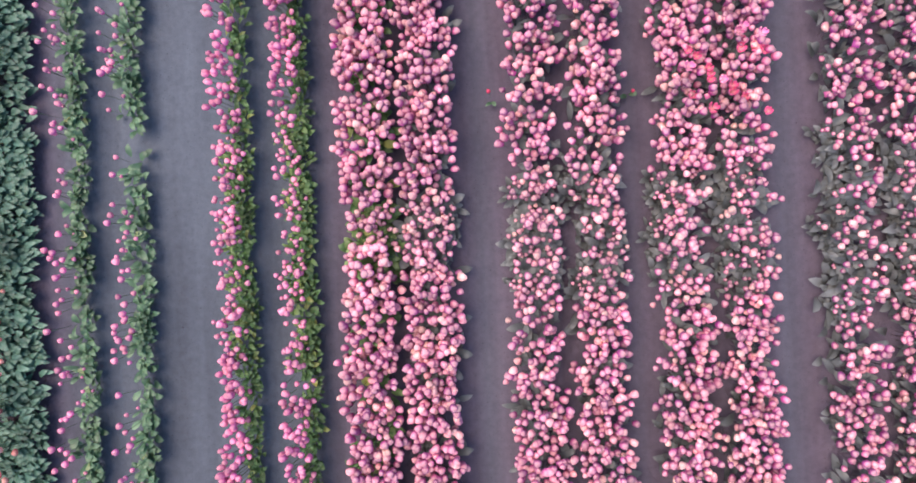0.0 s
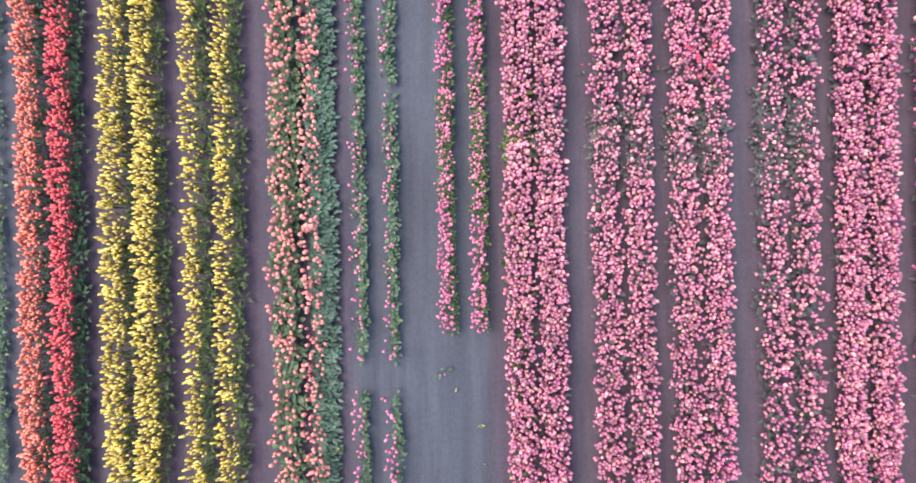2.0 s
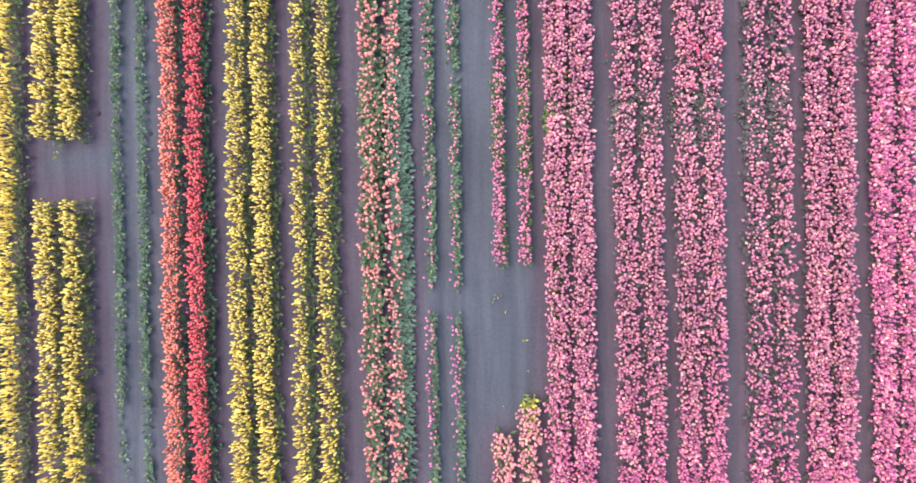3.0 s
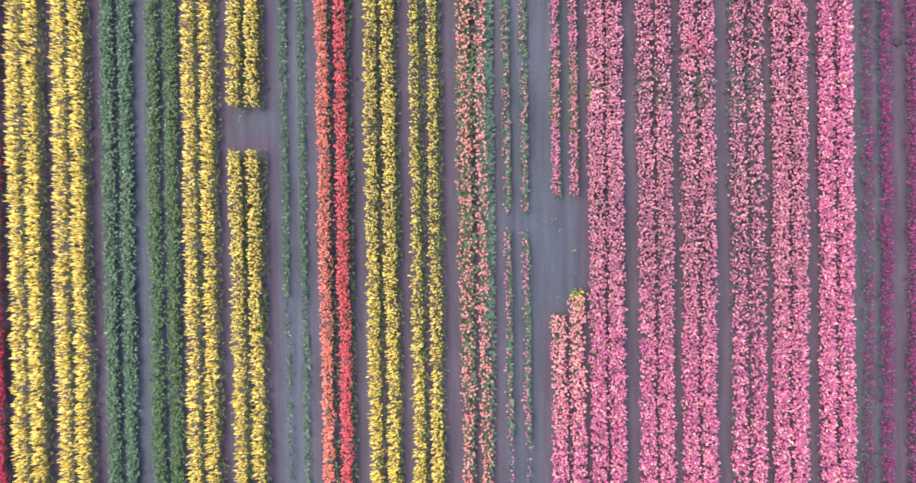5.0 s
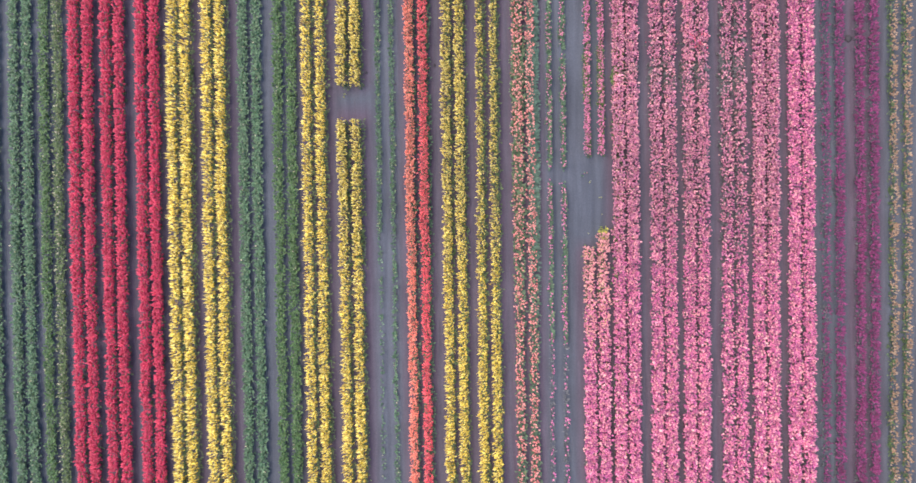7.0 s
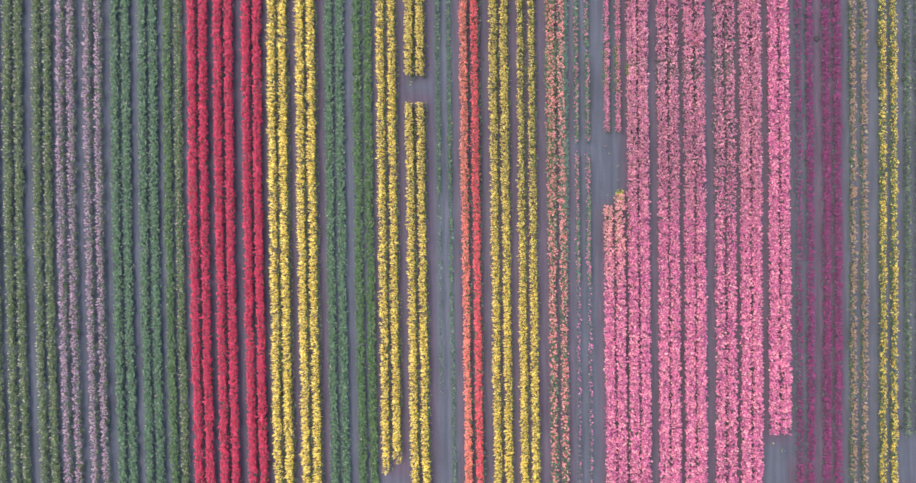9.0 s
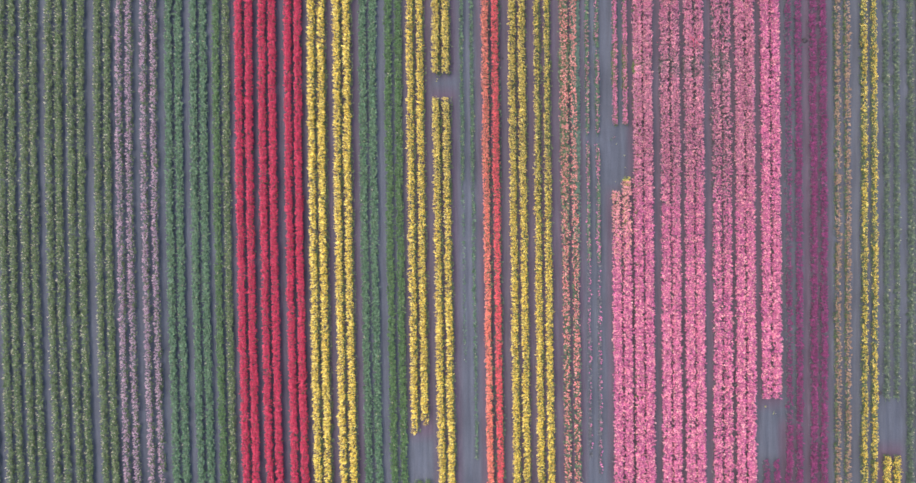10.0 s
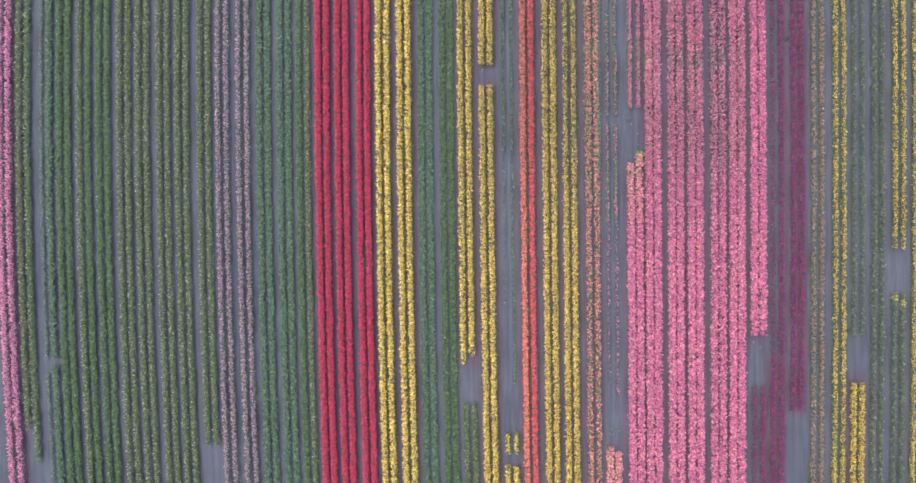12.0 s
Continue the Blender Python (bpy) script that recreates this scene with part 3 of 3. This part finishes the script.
yellow_bed = bed(-6.89, "yellow_loose", "yellow_loose", "loosely grown double row of yellow tulips in bloom", y1=1.58, y0=-13.14, fade=(-13.0, -4.0))
bed(-6.89, "yellow_loose", "yellow_loose", "loosely grown double row of yellow tulips before a gap", y0=1.34)
for k, off in enumerate((-ROW_OFF, ROW_OFF)):
    tulip_row(np.random.default_rng(90 + k), yellow_bed, -6.89, off, "yellow", SOUTH, -4.0, (-4.0, -13.0))
BOUNCE_SPANS.append((-6.89, SOUTH, 5.0))
salmon_bed = bed(-5.27, "salmon", "salmon_leafy", "double row of salmon pink tulips among broad green leaves", y0=-12.13, fade=(-12.0, -4.0))
for k, off in enumerate((-ROW_OFF, ROW_OFF)):
    tulip_row(np.random.default_rng(70 + k), salmon_bed, -5.27, off, "salmon_thin", SOUTH, -4.0, (-4.0, -12.0))
BOUNCE_SPANS.append((-5.27, SOUTH, -7.0))
sparse_bed = bed(-3.86, "rose_sparse", "rose_sparse", "sparse double row of pink tulips with green leaves", y0=-4.14, y0_right=-4.19, y1_right=1.02)
tulip_row(np.random.default_rng(31), sparse_bed, -3.86, ROW_OFF, "rose_sparse", 1.28, NORTH)
bed(-3.86, "rose_sparse", "rose_sparse", "sparse double row of pink tulips south of a short gap", y0=-12.13, y1=-4.70, y1_right=-4.75)
bed(-3.86, "rose_wisp", "rose_wisp", "thin broken double row of pink tulips on bare soil", y0=-24.22, y1=-12.13, y0_right=-25.23)
bed(-3.86, "blush", "blush", "double row of red-pink tulips beginning at bare soil", y1=-28.74, y1_right=-29.04)
bed(-2.14, "rose", "rose", "narrow double row of rose pink tulips ending at bare soil", y0=-3.63)
blush_bed = bed(-2.14, "blush", "blush", "dense double row of salmon pink tulips with yellowed end", y0=-14.15, fade=(-14.0, -8.5), y1=-7.68, y1_right=-7.07)
tulip_row(np.random.default_rng(3), blush_bed, -2.14, ROW_OFF, "lime", -7.45, -6.8)
for k, off in enumerate((-ROW_OFF, ROW_OFF)):
    tulip_row(np.random.default_rng(80 + k), blush_bed, -2.14, off, "pink", SOUTH, -8.5, (-8.5, -14.0))
BOUNCE_SPANS.append((-2.14, SOUTH, -8.5))
bed(-0.80, "pink_warm", "pink", PINK)
for open_x, near_style, far_style, words in ((0.88, "pink_open", "pink", PINK), (2.34, "pink_open", "pink", PINK),
                                             (4.03, "pink_loose", "pink_open", "double row of pink tulips with dark leaves showing between")):
    open_bed = bed(open_x, near_style, near_style, words, y0=-14.0, fade=(-14.0, -4.0))
    for k, off in enumerate((-WIDE_OFF, WIDE_OFF)):
        tulip_row(np.random.default_rng(50 + k), open_bed, open_x, off, far_style, SOUTH, -4.0, (-4.0, -14.0))
    BOUNCE_SPANS.append((open_x, SOUTH, -4.0))
bed(5.45, "pink", "pink", PINK)
bed(7.03, "pink", "pink", "dense double row of pink tulips ending at bare soil", y0=-20.63, thin=0.9)
bed(7.03, "magenta_wisp", "magenta", "double row of dull magenta tulips, half grown", y1=-24.25)
bed(8.45, "magenta_wisp", "magenta", "double row of dark magenta tulips, one row thin", y0=-22.14)
bed(8.45, "magenta", "magenta", "double row of dark magenta tulips", y1=-22.14)
bed(9.98, "magenta", "magenta", "double row of dull magenta tulips ending at bare soil", y0=-26.28)
bed(11.46, "apricot", "apricot", "thin double row of faded apricot tulips")
bed(13.14, "yellow_loose", "yellow_loose", "loosely grown double row of yellow tulips in bloom")
bed(14.55, "grey_green", "grey_green", "double row of grey-green tulip foliage ending at bare soil", y0=-20.84)
bed(14.55, "yellow", "yellow", "double row of yellow tulips beginning at bare soil", y1=-24.17)
bed(16.02, "olive", "olive", GREEN)
bed(17.58, "yellow_loose", "yellow_loose", "loosely grown double row of yellow tulips in bloom", y0=-12.55)
bed(17.58, "yellow_loose", "yellow_loose", "loose yellow tulips thinning out to bare soil", y0=-14.38, y1=-12.45, thin=1.6)
green_bed = bed(17.58, "olive", "olive", "double row of grey-green tulip foliage with yellowed tips", y1=-17.52)
for k, (tip_off, tip_y) in enumerate(((-ROW_OFF, -17.6), (ROW_OFF, -18.1))):
    tulip_row(np.random.default_rng(60 + k), green_bed, 17.58, tip_off, "lime", tip_y - 0.6, tip_y)
bed(19.06, "yellow_loose", "yellow_loose", "loosely grown double row of yellow tulips in bloom")


# ---- the ground: one sheet with low ridges under the rows, out to the horizon ----
def ground():
    far = np.array([-2500.0, -900.0, -300.0, -120.0, -70.0])
    xs = np.r_[far, np.arange(-52.0, 23.0, 0.09), -far[::-1]]
    ys = np.r_[far, np.arange(-36.0, 10.0, 0.8), -far[::-1]]
    gx, gy = np.meshgrid(xs, ys)
    gz = np.zeros_like(gx)
    inside = (gx > -51.5) & (gx < 22.5) & (gy > -36) & (gy < 10)
    for x in sorted(set(BED_X)):
        if x == -11.46:
            continue
        d = gx - x - bend(x, gy)
        m = np.abs(d) < 0.8
        profile = 0.018 * (np.exp(-((d + ROW_OFF) / 0.16) ** 2) + np.exp(-((d - ROW_OFF) / 0.16) ** 2)) - 0.03 * np.exp(-(d / 0.06) ** 2)
        gz += np.where(m & inside, profile, 0)
    gz -= 0.02
    # Mask of the painted bounce: fades out a metre from each flowering bed.
    bounce_tint = np.zeros_like(gx)
    for x, y0, y1 in BOUNCE_SPANS:
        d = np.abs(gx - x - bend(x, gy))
        bounce_tint = np.maximum(bounce_tint, np.where((gy > y0 - 0.3) & (gy < y1 + 0.3) & inside, np.clip((1.05 - d) / 0.45, 0, 1), 0))
    w = len(xs)
    i = (np.arange(len(ys) - 1)[:, None] * w + np.arange(w - 1)[None]).ravel()
    tris = np.vstack([np.c_[i, i + 1, i + w + 1], np.c_[i, i + w + 1, i + w]])
    me = mesh_of("ground", np.c_[gx.ravel(), gy.ravel(), gz.ravel()], tris, bounce_tint.ravel(), np.zeros(len(tris)), [SOIL])
    tagged(new("ground", me), "grey-brown bare field soil with low planting ridges", "ground", kind="structure")


ground()


# ---- single plants and clods on the bare soil ----
def stray(x, y, kind, label, petal, opening=(0.0, 0.1), size=1.0, category="tulip", group=""):
    """One tulip by itself on the soil: leaves and stem, with its bloom."""
    green, flower = single_tulips("stray%d" % int(abs(x * 100 + y * 10)), STYLES[kind], petal, opening, 1)[0]
    thing = new("tulip", green)
    thing.matrix_basis = Matrix.Translation((x, y, -0.01)) @ Matrix.Diagonal((size, size, size, 1))
    new("bloom", flower).parent = thing
    return tagged(thing, label, category, group)


stray(-2.50, -4.38, "rose_sparse", "single pink tulip with green leaves on bare soil", PETAL_OWN["rose"], size=0.9, group="stray tulips")
stray(-2.63, -4.44, "rose_sparse", "single pink tulip with green leaves on bare soil", PETAL_OWN["rose"], size=0.8, group="stray tulips")
stray(-2.32, -4.74, "lime", "small pale wilted tulip on bare soil", PETAL_MAT["cream"], size=0.45, group="stray tulips")
stray(-1.84, -5.47, "lime", "small yellowed tulip shoot on bare soil", PETAL_MAT["cream"], size=0.5, group="stray tulips")
stray(-1.78, -6.26, "lime", "small yellowed tulip shoot on bare soil", PETAL_MAT["cream"], size=0.35, group="stray tulips")
stray(-2.41, -7.12, "lime", "small pale wilted tulip on bare soil", PETAL_MAT["cream"], size=0.4, group="stray tulips")
stray(-13.34, -0.60, "lime", "small pale tulip shoot in a bare gap", PETAL_MAT["cream"], size=0.7, group="stray tulips")
stray(-13.40, -0.76, "lime", "small pale tulip shoot in a bare gap", PETAL_MAT["cream"], size=0.6, group="stray tulips")
stray(6.59, -21.13, "lime", "small pale tulip shoot past the end of a bed", PETAL_MAT["lilac"], size=0.7, group="stray tulips")
stray(7.15, -21.53, "lime", "small pale tulip shoot past the end of a bed", PETAL_MAT["lilac"], size=0.7, group="stray tulips")
stray(-4.16, -27.44, "rose_sparse", "single pink tulip on bare soil", PETAL_OWN["rose"], size=1.0, group="stray tulips")
stray(-4.11, -27.74, "rose_sparse", "single pink tulip on bare soil", PETAL_OWN["rose"], size=1.0, group="stray tulips")
stray(-3.56, -27.54, "rose_sparse", "single pink tulip on bare soil", PETAL_OWN["rose"], size=1.0, group="stray tulips")
stray(0.29, 1.40, "rose_sparse", "low dark red tulip leaning into the path", PETAL_MAT["crimson"], size=0.7, group="stray tulips")
stray(1.70, 1.40, "rose_sparse", "low dark red tulip leaning into the path", PETAL_MAT["crimson"], size=0.7, group="stray tulips")

rng_open = np.random.default_rng(21)
for k in range(20):
    ox, oy = rng_open.uniform(2.0, 2.95), rng_open.normal(1.45, 0.24)
    stray(ox, oy, "pink", "wide open deep pink tulip standing in a pink bed", PETAL_MAT[("magenta_open", "rose", "magenta_open", "magenta_open")[k % 4]], (0.55, 1.1), 1.05, group="open tulips")


def clod(x, y, size, seed):
    bm = bmesh.new()
    bmesh.ops.create_icosphere(bm, subdivisions=2, radius=size)
    for v in bm.verts:
        n = noise.noise(v.co * (1.6 / size) + Vector((seed, 0, 0)))
        v.co *= 1.0 + 0.35 * n
        v.co.z *= 0.55
    me = bpy.data.meshes.new("soil_clod")
    bm.to_mesh(me)
    bm.free()
    me.materials.append(CLOD)
    ob = new("soil_clod", me)
    ob.location = (x, y, size * 0.25 - 0.02)
    tagged(ob, "dark clod of damp earth on bare soil", "clod", "soil clods")


for k, (cx, cy, cs) in enumerate(((-9.29, 0.67, 0.07), (-12.40, 0.39, 0.06), (-12.50, -4.46, 0.06), (9.49, 1.54, 0.16), (-11.09, -0.16, 0.05), (13.81, -20.43, 0.12))):
    clod(cx, cy, cs, k * 3.7)
